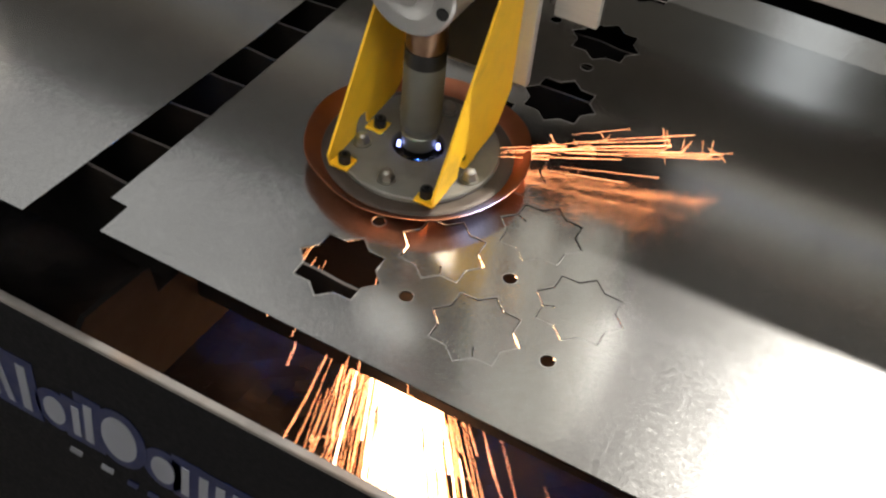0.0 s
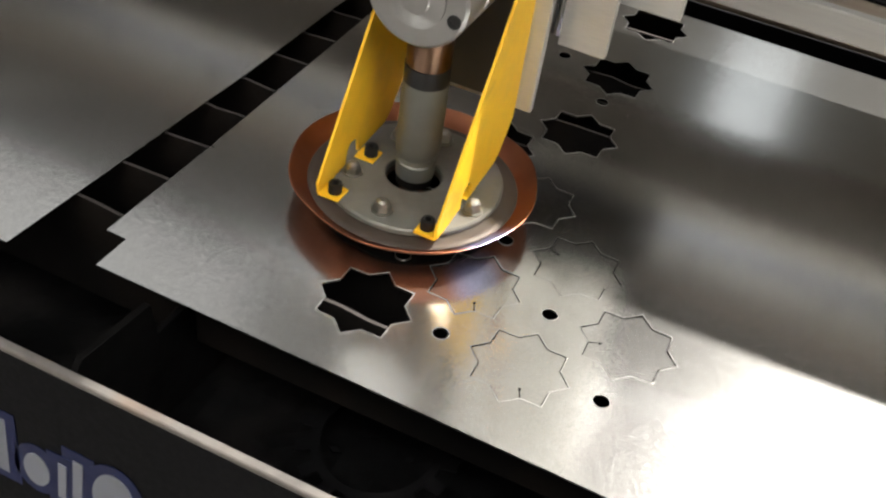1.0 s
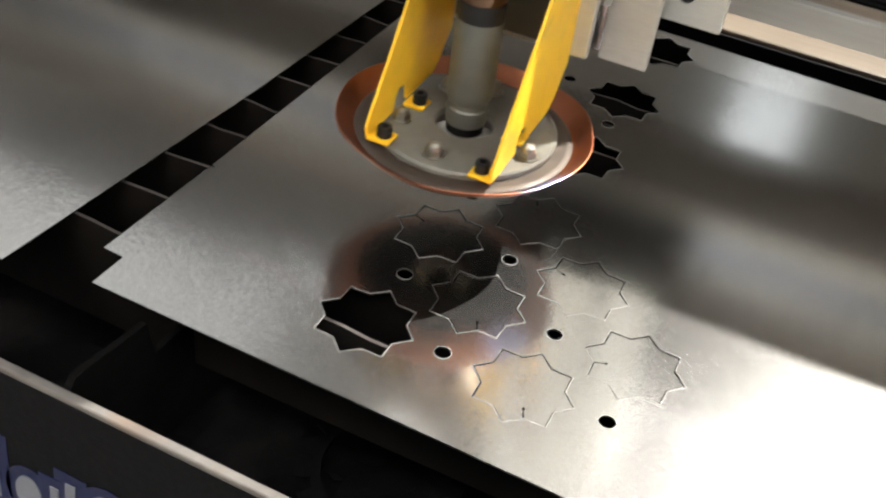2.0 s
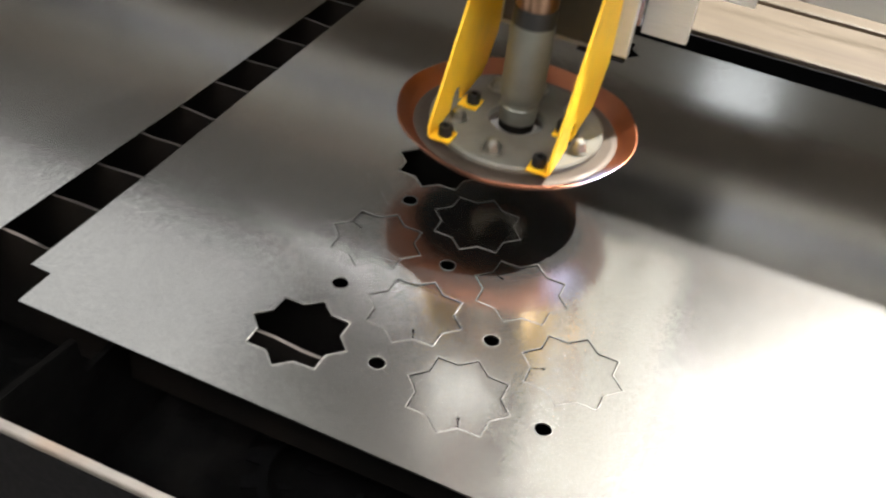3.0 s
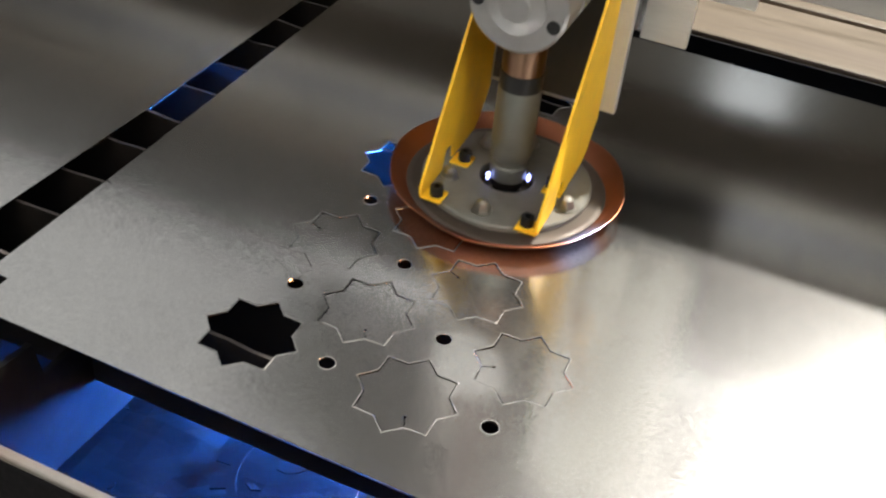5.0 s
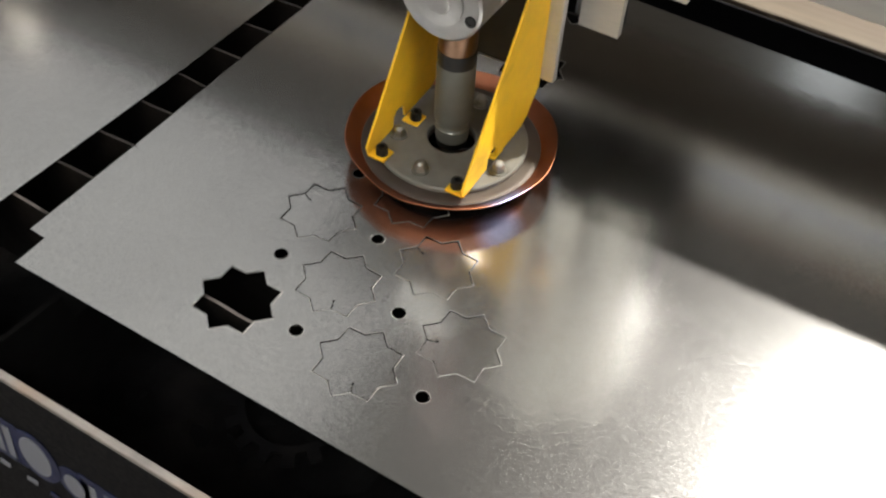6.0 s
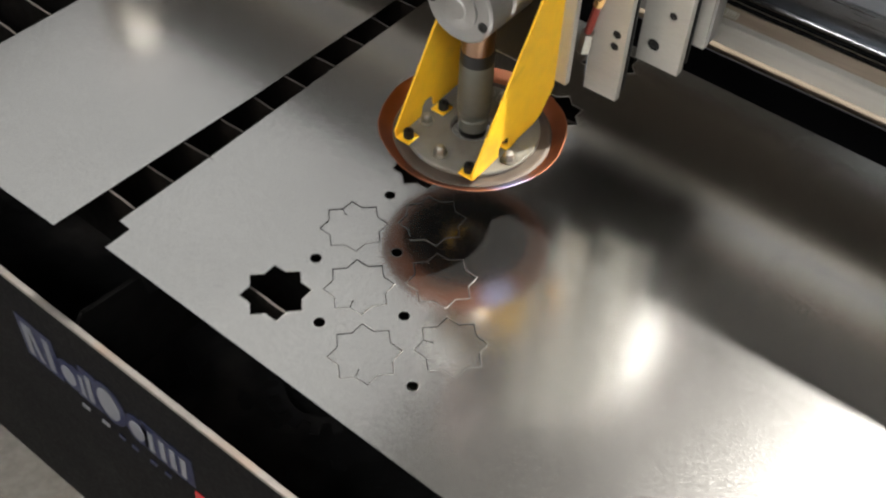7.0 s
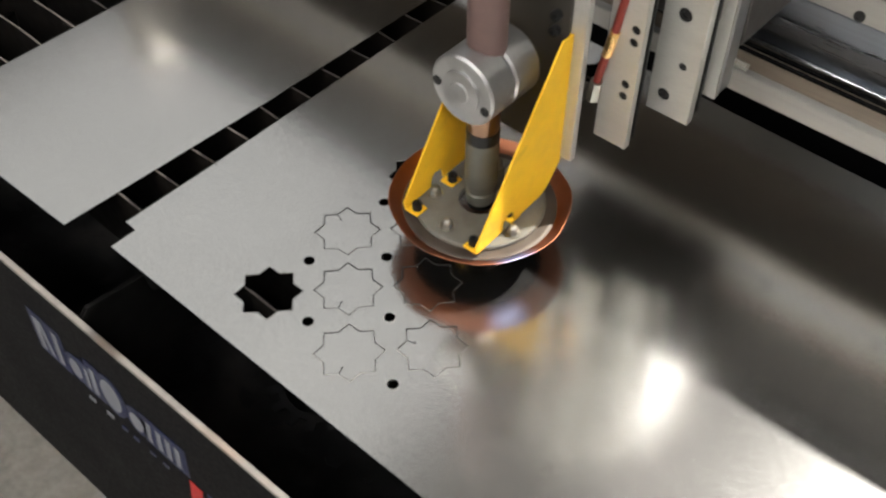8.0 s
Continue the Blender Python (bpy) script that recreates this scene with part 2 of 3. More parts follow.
def tube(points, radius, steps=10, bm=None, taper=None):
    """A round bar along a line of points, closed at both ends."""
    bm = bm or bmesh.new()
    pts = [Vector(p) for p in points]
    rings = []
    for i, p in enumerate(pts):
        d = (pts[min(i + 1, len(pts) - 1)] - pts[max(i - 1, 0)]).normalized()
        u = d.orthogonal().normalized()
        v = d.cross(u)
        r = radius * (taper(i / (len(pts) - 1)) if taper else 1)
        rings.append([bm.verts.new(p + r * (u * math.cos(2 * math.pi * k / steps) + v * math.sin(2 * math.pi * k / steps))) for k in range(steps)])
    for a, b in zip(rings, rings[1:]):
        for k in range(steps):
            bm.faces.new((a[k], a[(k + 1) % steps], b[(k + 1) % steps], b[k]))
    bm.faces.new(rings[0][::-1])
    bm.faces.new(rings[-1])
    return bm


def plate(outline, holes, z0, z1, m=None):
    """A flat plate with an outline, holes through it and thickness, in the x-y plane."""
    bm = bmesh.new()
    edges = []
    for loop in (outline, *holes):
        vs = [bm.verts.new((x, y, z1)) for x, y in loop]
        edges += [bm.edges.new((vs[i], vs[(i + 1) % len(vs)])) for i in range(len(vs))]
    bmesh.ops.triangle_fill(bm, use_beauty=True, use_dissolve=False, edges=edges, normal=(0, 0, 1))
    r = bmesh.ops.extrude_face_region(bm, geom=list(bm.faces))
    for v in r["geom"]:
        if isinstance(v, bmesh.types.BMVert):
            v.co.z = z0
    if m:
        bmesh.ops.transform(bm, matrix=m, verts=bm.verts)
    return bm


def circle(x, y, r, n=24):
    return [(x + r * math.cos(2 * math.pi * i / n), y + r * math.sin(2 * math.pi * i / n)) for i in range(n)]


def star(x, y, r, turn=0.0):
    """An eight-pointed star: two squares laid crosswise."""
    return [(x + (r if i % 2 == 0 else 0.775 * r) * math.cos(turn + math.pi * i / 8), y + (r if i % 2 == 0 else 0.775 * r) * math.sin(turn + math.pi * i / 8)) for i in range(16)]


def slit_star(r, k, depth):
    """A star blank with the torch's lead-in slit cut into it at one inner corner, ending in a pierced eye."""
    o = []
    for i, (px, py) in enumerate(star(0, 0, r)):
        if i != k:
            o.append((px, py))
            continue
        d = Vector((-px, -py)).normalized()
        w = Vector((-d.y, d.x))
        p = Vector((px, py))
        for along, across in ((0, -0.0006), (depth, -0.0004), (depth + 0.0008, -0.0010), (depth + 0.0022, -0.0010), (depth + 0.0028, 0),
                              (depth + 0.0022, 0.0010), (depth + 0.0008, 0.0010), (depth, 0.0004), (0, 0.0006)):
            q = p + d * along + w * across
            o.append((q.x, q.y))
    return o if k in (1, 3, 5, 7, 9, 11, 13, 15) else star(0, 0, r)


# ------------------------------------------------------------------ hall
TOP = 0.80            # upper face of the sheets
S = 0.0566            # half the hole pitch along the sheet

thing("floor", "worn grey concrete workshop floor", "floor", kind="structure", bm=box(-6, 6, -5, 5, -0.1, 0), material=CONCRETE)
thing("ceiling", "grey workshop ceiling", "ceiling", kind="structure", bm=box(-6.2, 6.2, -5.2, 5.2, 4.2, 4.3), material=CEIL)
thing("wall_north", "painted workshop wall", "wall", kind="structure", bm=box(-6.2, 6.2, 5, 5.2, 0, 4.2), material=WALL)
thing("wall_south", "painted workshop wall", "wall", kind="structure", bm=box(-6.2, 6.2, -5.2, -5, 0, 4.2), material=WALL)
thing("wall_east", "painted workshop wall", "wall", kind="structure", bm=box(6, 6.2, -5, 5, 0, 4.2), material=WALL)
thing("wall_west", "painted workshop wall", "wall", kind="structure", bm=box(-6.2, -6, -5, 5, 0, 4.2), material=WALL)


def fill_fitting(x, y, z, lx, ly, glow, label, group):
    """An added fill light shaped as a hanging fitting: sheet housing, glowing diffuser, two wires."""
    e = thing("fill_light", label, "lamp", group, at=pose(x, y, z))
    part("housing", box(-lx / 2, lx / 2, -ly / 2, ly / 2, 0.012, 0.07, 0.006), CEIL, e)
    part("diffuser", box(-lx / 2 + 0.01, lx / 2 - 0.01, -ly / 2 + 0.01, ly / 2 - 0.01, -0.01, 0.011, 0.004), glow, e, "glowing fill-light diffuser")
    for sx in (-0.4, 0.4):
        part("suspension_wire", tube([(sx * lx, 0, 0.07), (sx * lx, 0, 4.2 - z)], 0.002, 6), BLACK, e)
    return e


# unseen fill lights, added to brighten the faces towards the camera
for lx_, ly_ in ((-0.9, -1.9), (0.9, -1.7), (2.6, -1.4)):
    fill_fitting(lx_, ly_, 3.4, 1.6, 0.5, FILL, "added white fill light hung out of view", "ceiling lights")
for lx_ in (-3.0, -0.05, 3.4):
    fill_fitting(lx_, -3.2, 3.4, 0.34, 1.8, FILL, "added white fill light hung out of view", "ceiling lights")
# one more fill light in the east, added for the bracket faces
fill_fitting(3.0, -0.3, 3.4, 0.5, 1.8, FILL, "added white fill light hung out of view", "ceiling lights")
# unseen glowing panels, added and sized for the bright reflections in the sheets
for rx, rw, ry0, ry1 in ((-5.0, 1.2, 0.2, 4.45), (-3.75, 1.2, 0.2, 4.45), (-2.5, 1.2, 0.2, 2.40), (-2.5, 0.5, 2.45, 4.45)):
    thing("glow_panel", "added glowing panel under the ceiling, out of view", "roof light", "roof lights", "structure", bm=box(rx, rx + rw, ry0, ry1, 4.17, 4.19, 0.004), material=ROOF_GLOW)

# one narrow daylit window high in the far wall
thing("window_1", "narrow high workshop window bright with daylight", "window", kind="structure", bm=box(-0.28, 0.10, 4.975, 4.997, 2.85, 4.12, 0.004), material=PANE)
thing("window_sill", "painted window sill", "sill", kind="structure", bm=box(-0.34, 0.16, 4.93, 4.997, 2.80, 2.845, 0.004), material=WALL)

# flood lamp that throws the gantry's shadow over the sheet
FLOOD_AT, FLOOD_TO = (1.20, 2.36, 3.75), (0.35, 0.1, 0.8)
flood = thing("flood_lamp", "grey flood lamp hung under the ceiling", "lamp", at=look(FLOOD_AT, FLOOD_TO))
part("reflector", lathe([(0.03, 0.10), (0.06, 0.09), (0.16, -0.02), (0.165, -0.025), (0.158, -0.018), (0.055, 0.082), (0.03, 0.09), (0.03, 0.10)], 40), ALU, flood, soft=30)
part("housing", lathe([(0, 0.22), (0.05, 0.21), (0.055, 0.11), (0.029, 0.101), (0, 0.101)], 32), BEAM, flood, soft=30)
part("bracket", tube([(0, 0.05, 0.2), (0, 0.30, 0.40)], 0.01, 10), BEAM, flood)
beam_light = new("flood_light", bpy.data.lights.new("flood_light", "SPOT"))
beam_light.data.energy, beam_light.data.shadow_soft_size, beam_light.data.spot_size, beam_light.data.spot_blend = FLOOD_POWER, 0.025, radians(70), 0.5
beam_light.data.color = (1.0, 0.96, 0.90)
beam_light.matrix_basis = look(FLOOD_AT, FLOOD_TO)

# ------------------------------------------------------------------ cutting table
X0, X1, YN, YF = -0.95, 1.30, -0.145, 0.632
table = thing("cutting_table", "charcoal plasma cutting table with scorched steel slats", "cutting table")
front_panel = part("front_panel", box(X0, X1, YN - 0.003, YN, 0.28, 0.786), PANEL, table, "charcoal powder-coated panel")
part("front_rail", box(X0, X1, YN - 0.0035, YN + 0.0035, 0.7865, 0.7915, 0.0015), RAIL, table, "worn bright metal rail")
part("back_panel", box(X0, X1, YF, YF + 0.003, 0.28, 0.78), PANEL, table)
part("side_panel", box(X0 - 0.003, X0, YN, YF, 0.28, 0.79), PANEL, table)
part("side_panel", box(X1, X1 + 0.003, YN, YF, 0.28, 0.79), PANEL, table)
# unseen plate, added to keep the parked sparks' light off the floor
part("light_stop_plate", box(X0, X1, YN, YF, 0.29, 0.295), DARKSTEEL, table)
for lx_ in (X0 + 0.06, X1 - 0.06):
    for ly_ in (YN + 0.06, YF - 0.06):
        part("leg", box(lx_ - 0.03, lx_ + 0.03, ly_ - 0.03, ly_ + 0.03, 0, 0.29, 0.004), DARKSTEEL, table)
# dark strip added so the far gap stays as black as its shade
part("shaded_gap_strip", box(X0, X1, 0.575, 0.628, 0.66, 0.70), DARKSTEEL, table, "dark strip filling the shaded gap along the back")

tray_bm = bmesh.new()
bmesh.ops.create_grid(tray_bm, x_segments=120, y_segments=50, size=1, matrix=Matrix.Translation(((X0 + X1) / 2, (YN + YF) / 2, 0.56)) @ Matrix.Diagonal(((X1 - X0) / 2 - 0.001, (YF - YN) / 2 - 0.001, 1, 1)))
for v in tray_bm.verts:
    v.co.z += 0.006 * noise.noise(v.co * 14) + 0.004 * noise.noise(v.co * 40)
part("slag_tray", tray_bm, TRAY, table, "dusty slag tray with dross, pit shade in its colour")


def slat_mesh(seed):
    """A sacrificial slat with a burnt, uneven upper edge."""
    rnd = random.Random(seed)
    bm = bmesh.new()
    n = 110
    cols = []
    dip = 0.0
    for i in range(n + 1):
        x = X0 + 0.005 + (X1 - X0 - 0.01) * i / n
        dip = 0.6 * dip + rnd.choice((0, 0, 0, 0.0012, 0.004)) * rnd.random()
        w = 0.0012 * math.sin(9 * x + seed)
        cols.append([bm.verts.new((x, w + s * 0.0014, z)) for s, z in ((-1, 0.70), (1, 0.70), (1, 0.7965 - dip), (-1, 0.7965 - dip))])
    for a, b in zip(cols, cols[1:]):
        for k in range(4):
            bm.faces.new((a[k], a[(k + 1) % 4], b[(k + 1) % 4], b[k]))
    bm.faces.new(cols[0])
    bm.faces.new(cols[-1][::-1])
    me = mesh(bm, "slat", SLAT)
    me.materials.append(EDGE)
    # upward faces take the paler lit-edge colour
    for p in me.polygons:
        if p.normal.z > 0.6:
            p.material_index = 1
    return me


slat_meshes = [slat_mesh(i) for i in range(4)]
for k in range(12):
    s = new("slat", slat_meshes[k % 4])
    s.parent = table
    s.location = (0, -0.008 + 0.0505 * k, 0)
# cross bars that carry the slats, with a tapered front end
for bx in (-0.74, -0.19, 0.36, 0.91):
    bar = plate([(-0.138, 0.66), (0.59, 0.60), (0.59, 0.745), (-0.055, 0.745), (-0.060, 0.778), (-0.128, 0.786), (-0.138, 0.776)], [], -0.0025, 0.0025,
                Matrix(((0, 0, 1, bx), (1, 0, 0, 0), (0, 1, 0, 0), (0, 0, 0, 1))))
    part("cross_bar", bar, DARKSTEEL, table, "steel support bar with pit shade in its colour")

def gear_ring(n, ri, ro, tooth):
    o = []
    for k in range(n):
        for f, rr in ((0.0, ro), (0.45, ro), (0.52, ro + tooth), (0.93, ro + tooth)):
            a = 2 * math.pi * (k + f) / n
            o.append((rr * math.cos(a), rr * math.sin(a)))
    return plate(o, [circle(0, 0, ri, 40)], 0, 0.002)


# scrap kept near black so the pit's shade sits in its colour
SCRAP = mat("shaded_scrap_steel", (0.007, 0.007, 0.0074), 0.8, 0.0, 0.25, 60, 0.3, 12, (0.015, 0.0135, 0.0125), 0.3, spec=0.05)
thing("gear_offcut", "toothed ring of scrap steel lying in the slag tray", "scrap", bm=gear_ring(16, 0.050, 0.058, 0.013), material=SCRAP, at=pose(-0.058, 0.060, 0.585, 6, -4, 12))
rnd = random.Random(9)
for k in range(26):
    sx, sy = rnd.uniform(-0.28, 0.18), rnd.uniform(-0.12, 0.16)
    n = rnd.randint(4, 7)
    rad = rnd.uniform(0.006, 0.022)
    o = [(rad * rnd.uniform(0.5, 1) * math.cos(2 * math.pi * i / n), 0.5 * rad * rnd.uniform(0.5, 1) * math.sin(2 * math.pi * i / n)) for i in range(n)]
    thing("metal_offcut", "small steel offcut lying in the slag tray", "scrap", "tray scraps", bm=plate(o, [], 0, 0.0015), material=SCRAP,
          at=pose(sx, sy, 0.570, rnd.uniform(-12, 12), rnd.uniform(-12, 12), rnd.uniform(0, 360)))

# maker's panel: white ovals and bars with blue borders, no lettering
FRONT = Matrix(((1, 0, 0, 0), (0, 0, -1, YN - 0.0032), (0, 1, 0, 0), (0, 0, 0, 1)))
PROUD = Matrix(((1, 0, 0, 0), (0, 0, -1, YN - 0.0042), (0, 1, 0, 0), (0, 0, 0, 1)))


def logo_bar(x, z0, z1, w, lean, material=WHITE, border=0.009):
    """A slanted printed stroke on its blue border."""
    if border:
        b = border
        part("logo_border", plate([(x - b, z0 - b), (x + w + b, z0 - b), (x + w + lean + b, z1 + b), (x + lean - b, z1 + b)], [], 0, 0.0004, FRONT @ Matrix.Translation((0, 0, 0.0001 * (len(front_panel.children) % 7)))), BLUE, front_panel)
    part("logo_bar", plate([(x, z0), (x + w, z0), (x + w + lean, z1), (x + lean, z1)], [], 0, 0.0006, PROUD), material, front_panel)


def logo_oval(x, z, rx, rz):
    """A plain printed oval on its blue border."""
    def oval(a, b):
        return [(x + a * math.cos(2 * math.pi * i / 28) + 0.12 * b * math.sin(2 * math.pi * i / 28), z + b * math.sin(2 * math.pi * i / 28)) for i in range(28)]
    part("logo_border", plate(oval(rx + 0.009, rz + 0.009), [], 0, 0.0004, FRONT @ Matrix.Translation((0, 0, 0.0001 * (len(front_panel.children) % 7)))), BLUE, front_panel)
    part("logo_oval", plate(oval(rx, rz), [], 0, 0.0006, PROUD), WHITE, front_panel)


for lx_, lw_, lean_ in ((-0.292, 0.009, 0.006), (-0.274, 0.007, -0.004), (-0.258, 0.009, 0.006)):
    logo_bar(lx_, 0.655, 0.715, lw_, lean_)
for lx_, lw_ in ((-0.206, 0.007), (-0.102, 0.007), (-0.086, 0.008), (-0.071, 0.008), (-0.056, 0.008)):
    logo_bar(lx_, 0.657, 0.697, lw_, 0.005)
logo_bar(-0.194, 0.657, 0.709, 0.008, 0.007)
logo_oval(-0.222, 0.676, 0.011, 0.018)
logo_oval(-0.157, 0.685, 0.017, 0.029)
logo_oval(-0.117, 0.676, 0.011, 0.018)
for lx_ in (-0.218, -0.186):
    logo_bar(lx_, 0.624, 0.633, 0.012, 0.003, border=0)
for lx_ in (-0.160, -0.140, -0.112, -0.090):
    logo_bar(lx_, 0.622, 0.631, 0.010, 0.003, BLUE, border=0)
logo_bar(-0.048, 0.600, 0.645, 0.020, 0.008, RED, border=0)
logo_bar(-0.010, 0.605, 0.640, 0.012, 0.006)

# ------------------------------------------------------------------ sheets
holes = [(-S, S), (0, 0), (0, 2 * S), (S, S), (2 * S, 0), (-S, 3 * S), (0, 6 * S), (-S, 7 * S)]
open_stars = [(-S, 0), (-0.001, 0.279), (-0.001, 0.389), (-S, 4 * S), (0, 9 * S)]
cut_stars = [(-S, 2 * S), (0, S), (S, 0), (S, 2 * S), (2 * S, S), (0, 3 * S)]
R_STAR = 0.0342
outline = [(-0.226, -0.0655), (0.3, -0.0705), (1.22, -0.078), (1.22, 0.548), (0.3, 0.549), (-0.243, 0.557), (-0.2415, 0.0905), (-0.236, 0.0885), (-0.2415, 0.0885), (-0.243, -0.033), (-0.226, -0.034)]
loops = [circle(x, y, 0.0056) for x, y in holes] + [star(x, y, R_STAR) for x, y in open_stars]
loops += [star(x, y, R_STAR + 0.0008) for x, y in cut_stars]
main_sheet = thing("steel_sheet", "galvanised steel sheet with cut stars and small round holes", "metal sheet", "sheets on the table", bm=plate(outline, loops, TOP - 0.0015, TOP), material=GALV)
for x, y in open_stars + cut_stars:
    part("burr", plate(star(x, y, R_STAR + 0.0012), [star(x, y, R_STAR + 0.0008)], TOP + 0.0001, TOP + 0.0004), BURR, main_sheet, "bright raised cutting burr")
for x, y in holes:
    part("burr", plate(circle(x, y, 0.0060), [circle(x, y, 0.00562)], TOP + 0.0001, TOP + 0.0004), BURR, main_sheet, "bright raised cutting burr")
rnd = random.Random(4)
for (x, y), slit in zip(cut_stars, (7, 13, 13, 7, 9, 5)):
    piece = thing("star_blank", "loose galvanised star still lying in its cut outline", "metal star", "cut stars",
                  bm=plate(slit_star(R_STAR - 0.0005, slit, 0.006), [], -0.0015, 0), material=GALV)
    piece.matrix_basis = pose(x, y, TOP - 0.0004, rnd.uniform(-0.25, 0.25), rnd.uniform(-0.25, 0.25), rnd.uniform(-0.3, 0.3))
side = [(-0.574, -0.083), (-0.289, -0.079), (-0.277, 0.2), (-0.271, 0.56), (-0.568, 0.57)]
thing("steel_sheet", "narrow galvanised steel strip lying on the slats", "metal sheet", "sheets on the table", bm=plate(side, [], TOP - 0.0015, TOP), material=GALV)

# ------------------------------------------------------------------ torch head (origin: axis at the bowl's rim height)
torch = thing("torch_head", "plasma torch in yellow brackets with a copper bowl shield", "plasma torch")


def rim_wobble(a, r):
    k = max(0, (r - 0.07) / 0.023)
    return 0.0007 * k * math.cos(8 * a + 0.4), 0.0008 * k * math.sin(2 * a + 1) + 0.0005 * k * math.cos(7 * a)


bowl = lathe([(0.024, -0.0120), (0.070, -0.0120), (0.079, -0.0102), (0.0865, -0.0050), (0.0925, 0.0014), (0.0932, 0.0024), (0.0924, 0.0026), (0.0855, -0.0040), (0.0785, -0.0088), (0.070, -0.0106), (0.024, -0.0106), (0.024, -0.0120)], 128, wobble=rim_wobble)
part("copper_bowl", bowl, COPPER, torch, "copper bowl with a painted blue glint", soft=50)
# added dark disc: the shade under the bowl, mirrored in the sheet
part("shaded_underside", lathe([(0.024, -0.0134), (0.068, -0.0134), (0.069, -0.0122), (0.024, -0.0122), (0.024, -0.0134)], 64), DARKSTEEL, torch, "dark disc standing in for the underside's shade", soft=30)
part("bowl_liner", lathe([(0.0215, -0.0105), (0.0770, -0.0090), (0.0795, -0.0072), (0.0780, -0.0060), (0.0740, -0.0058), (0.0215, -0.0058), (0.0215, -0.0105)], 80), LINER, torch, "dull brown-grey liner ring", soft=40)
disc = lathe([(0.0215, -0.0057), (0.0668, -0.0057), (0.0675, -0.0050), (0.0675, -0.0018), (0.0662, -0.0005), (0.0225, -0.0005), (0.0215, -0.0015), (0.0215, -0.0057)], 80)
part("mounting_disc", disc, DISC, torch, "grey mounting disc", soft=30)
# tip coloured dark to match the shade under the bowl
part("nozzle_tip", lathe([(0, -0.0150), (0.003, -0.0148), (0.007, -0.011), (0.0135, -0.006), (0.0135, 0.0005), (0, 0.0005)], 36), DARKSTEEL, torch, "nozzle tip darkened like the shade under the bowl", soft=30)
nozzle = lathe([(0, 0.001), (0.0142, 0.001), (0.0146, 0.004), (0.0146, 0.011), (0.0152, 0.012), (0.0152, 0.014), (0.0142, 0.015), (0.0142, 0.019), (0.0160, 0.022), (0.0166, 0.026), (0.0166, 0.079), (0.0158, 0.084), (0, 0.084)], 48)
part("torch_barrel", nozzle, BARREL, torch, "dull grey torch shield", soft=30)
part("insulator_ring", lathe([(0, 0.0820), (0.0165, 0.0820), (0.0165, 0.0955), (0, 0.0955)], 40), BLACK, torch, soft=30)
part("brass_collar", lathe([(0, 0.0930), (0.0155, 0.0930), (0.0160, 0.097), (0.0160, 0.144), (0, 0.144)], 40), BRASS, torch, soft=30)
part("upper_sleeve", lathe([(0, 0.160), (0.0185, 0.160), (0.0185, 0.42), (0, 0.42)], 40), BROWN, torch, "brown torch sleeve", soft=30)

# clamp: an aluminium drum lying along y, split in two, with a hub and two socket screws
CL = pose(0.0, 0, 0.160, 90, 0, 0)      # local z points to -y
CR = 0.036


def drum(z0, z1):
    return lathe([(0, z0), (CR - 0.002, z0), (CR, z0 + 0.002), (CR, z1 - 0.002), (CR - 0.002, z1), (0, z1)], 56, CL)


clamp = part("clamp_front", drum(0.001, 0.034), ALU, torch, "turned aluminium clamp", soft=30)
part("clamp_rear", drum(-0.036, -0.0005), ALU, torch, soft=30)
part("clamp_hub", lathe([(0, 0.034), (0.021, 0.034), (0.021, 0.0365), (0.011, 0.0375), (0.010, 0.0385), (0, 0.0385)], 40, CL), ALU, clamp, soft=30)


def socket_screw(parent, m, r, h, material, label=""):
    bm = lathe([(0, 0), (r, 0), (r, h * 0.9), (r * 0.92, h), (r * 0.52, h), (r * 0.50, h * 0.5), (0, h * 0.5)], 20, m)
    return part("bolt", bm, material, parent, label, soft=30)


for sx, sz in ((-0.0285, -0.002), (0.0275, -0.009)):
    socket_screw(clamp, CL @ pose(sx, sz, 0.0342), 0.0048, 0.001, BLACK)

# brackets: upright yellow fins with feet on the disc and a lip at the back plate
def fin(x, side):
    outl = [(-0.062, 0.001), (-0.052, 0.001), (-0.0235, 0.003), (-0.0225, 0.014), (-0.018, 0.019), (-0.010, 0.019), (-0.0055, 0.014), (-0.004, 0.004), (0.038, 0.006), (0.048, 0.012), (0.066, 0.034), (0.066, 0.190), (0.050, 0.190), (-0.064, 0.010)]
    m = Matrix(((0, 0, 1, x), (1, 0, 0, 0), (0, 1, 0, 0), (0, 0, 0, 1)))
    f = part("bracket", plate(outl, [], -0.001, 0.001, m), YELLOW, torch, "worn yellow steel bracket")
    part("bracket_foot", box(min(x, x - side * 0.017), max(x, x - side * 0.017), -0.063, -0.047, -0.0004, 0.0020, 0.0008), YELLOW, f)
    part("bracket_foot", box(min(x, x - side * 0.016), max(x, x - side * 0.016), -0.008, 0.008, -0.0004, 0.0020, 0.0008), YELLOW, f)
    part("bracket_lip", box(min(x, x - side * 0.016), max(x, x - side * 0.016), 0.064, 0.066, 0.172, 0.190, 0.0008), YELLOW, f)
    socket_screw(f, pose(x - side * 0.010, -0.055, 0.0020), 0.0052, 0.008, BLACK, "black socket screw")
    socket_screw(f, pose(x - side * 0.010, 0.000, 0.0020), 0.0052, 0.008, BLACK, "black socket screw")
    return f


fin(0.047, 1)
fin(-0.047, -1)


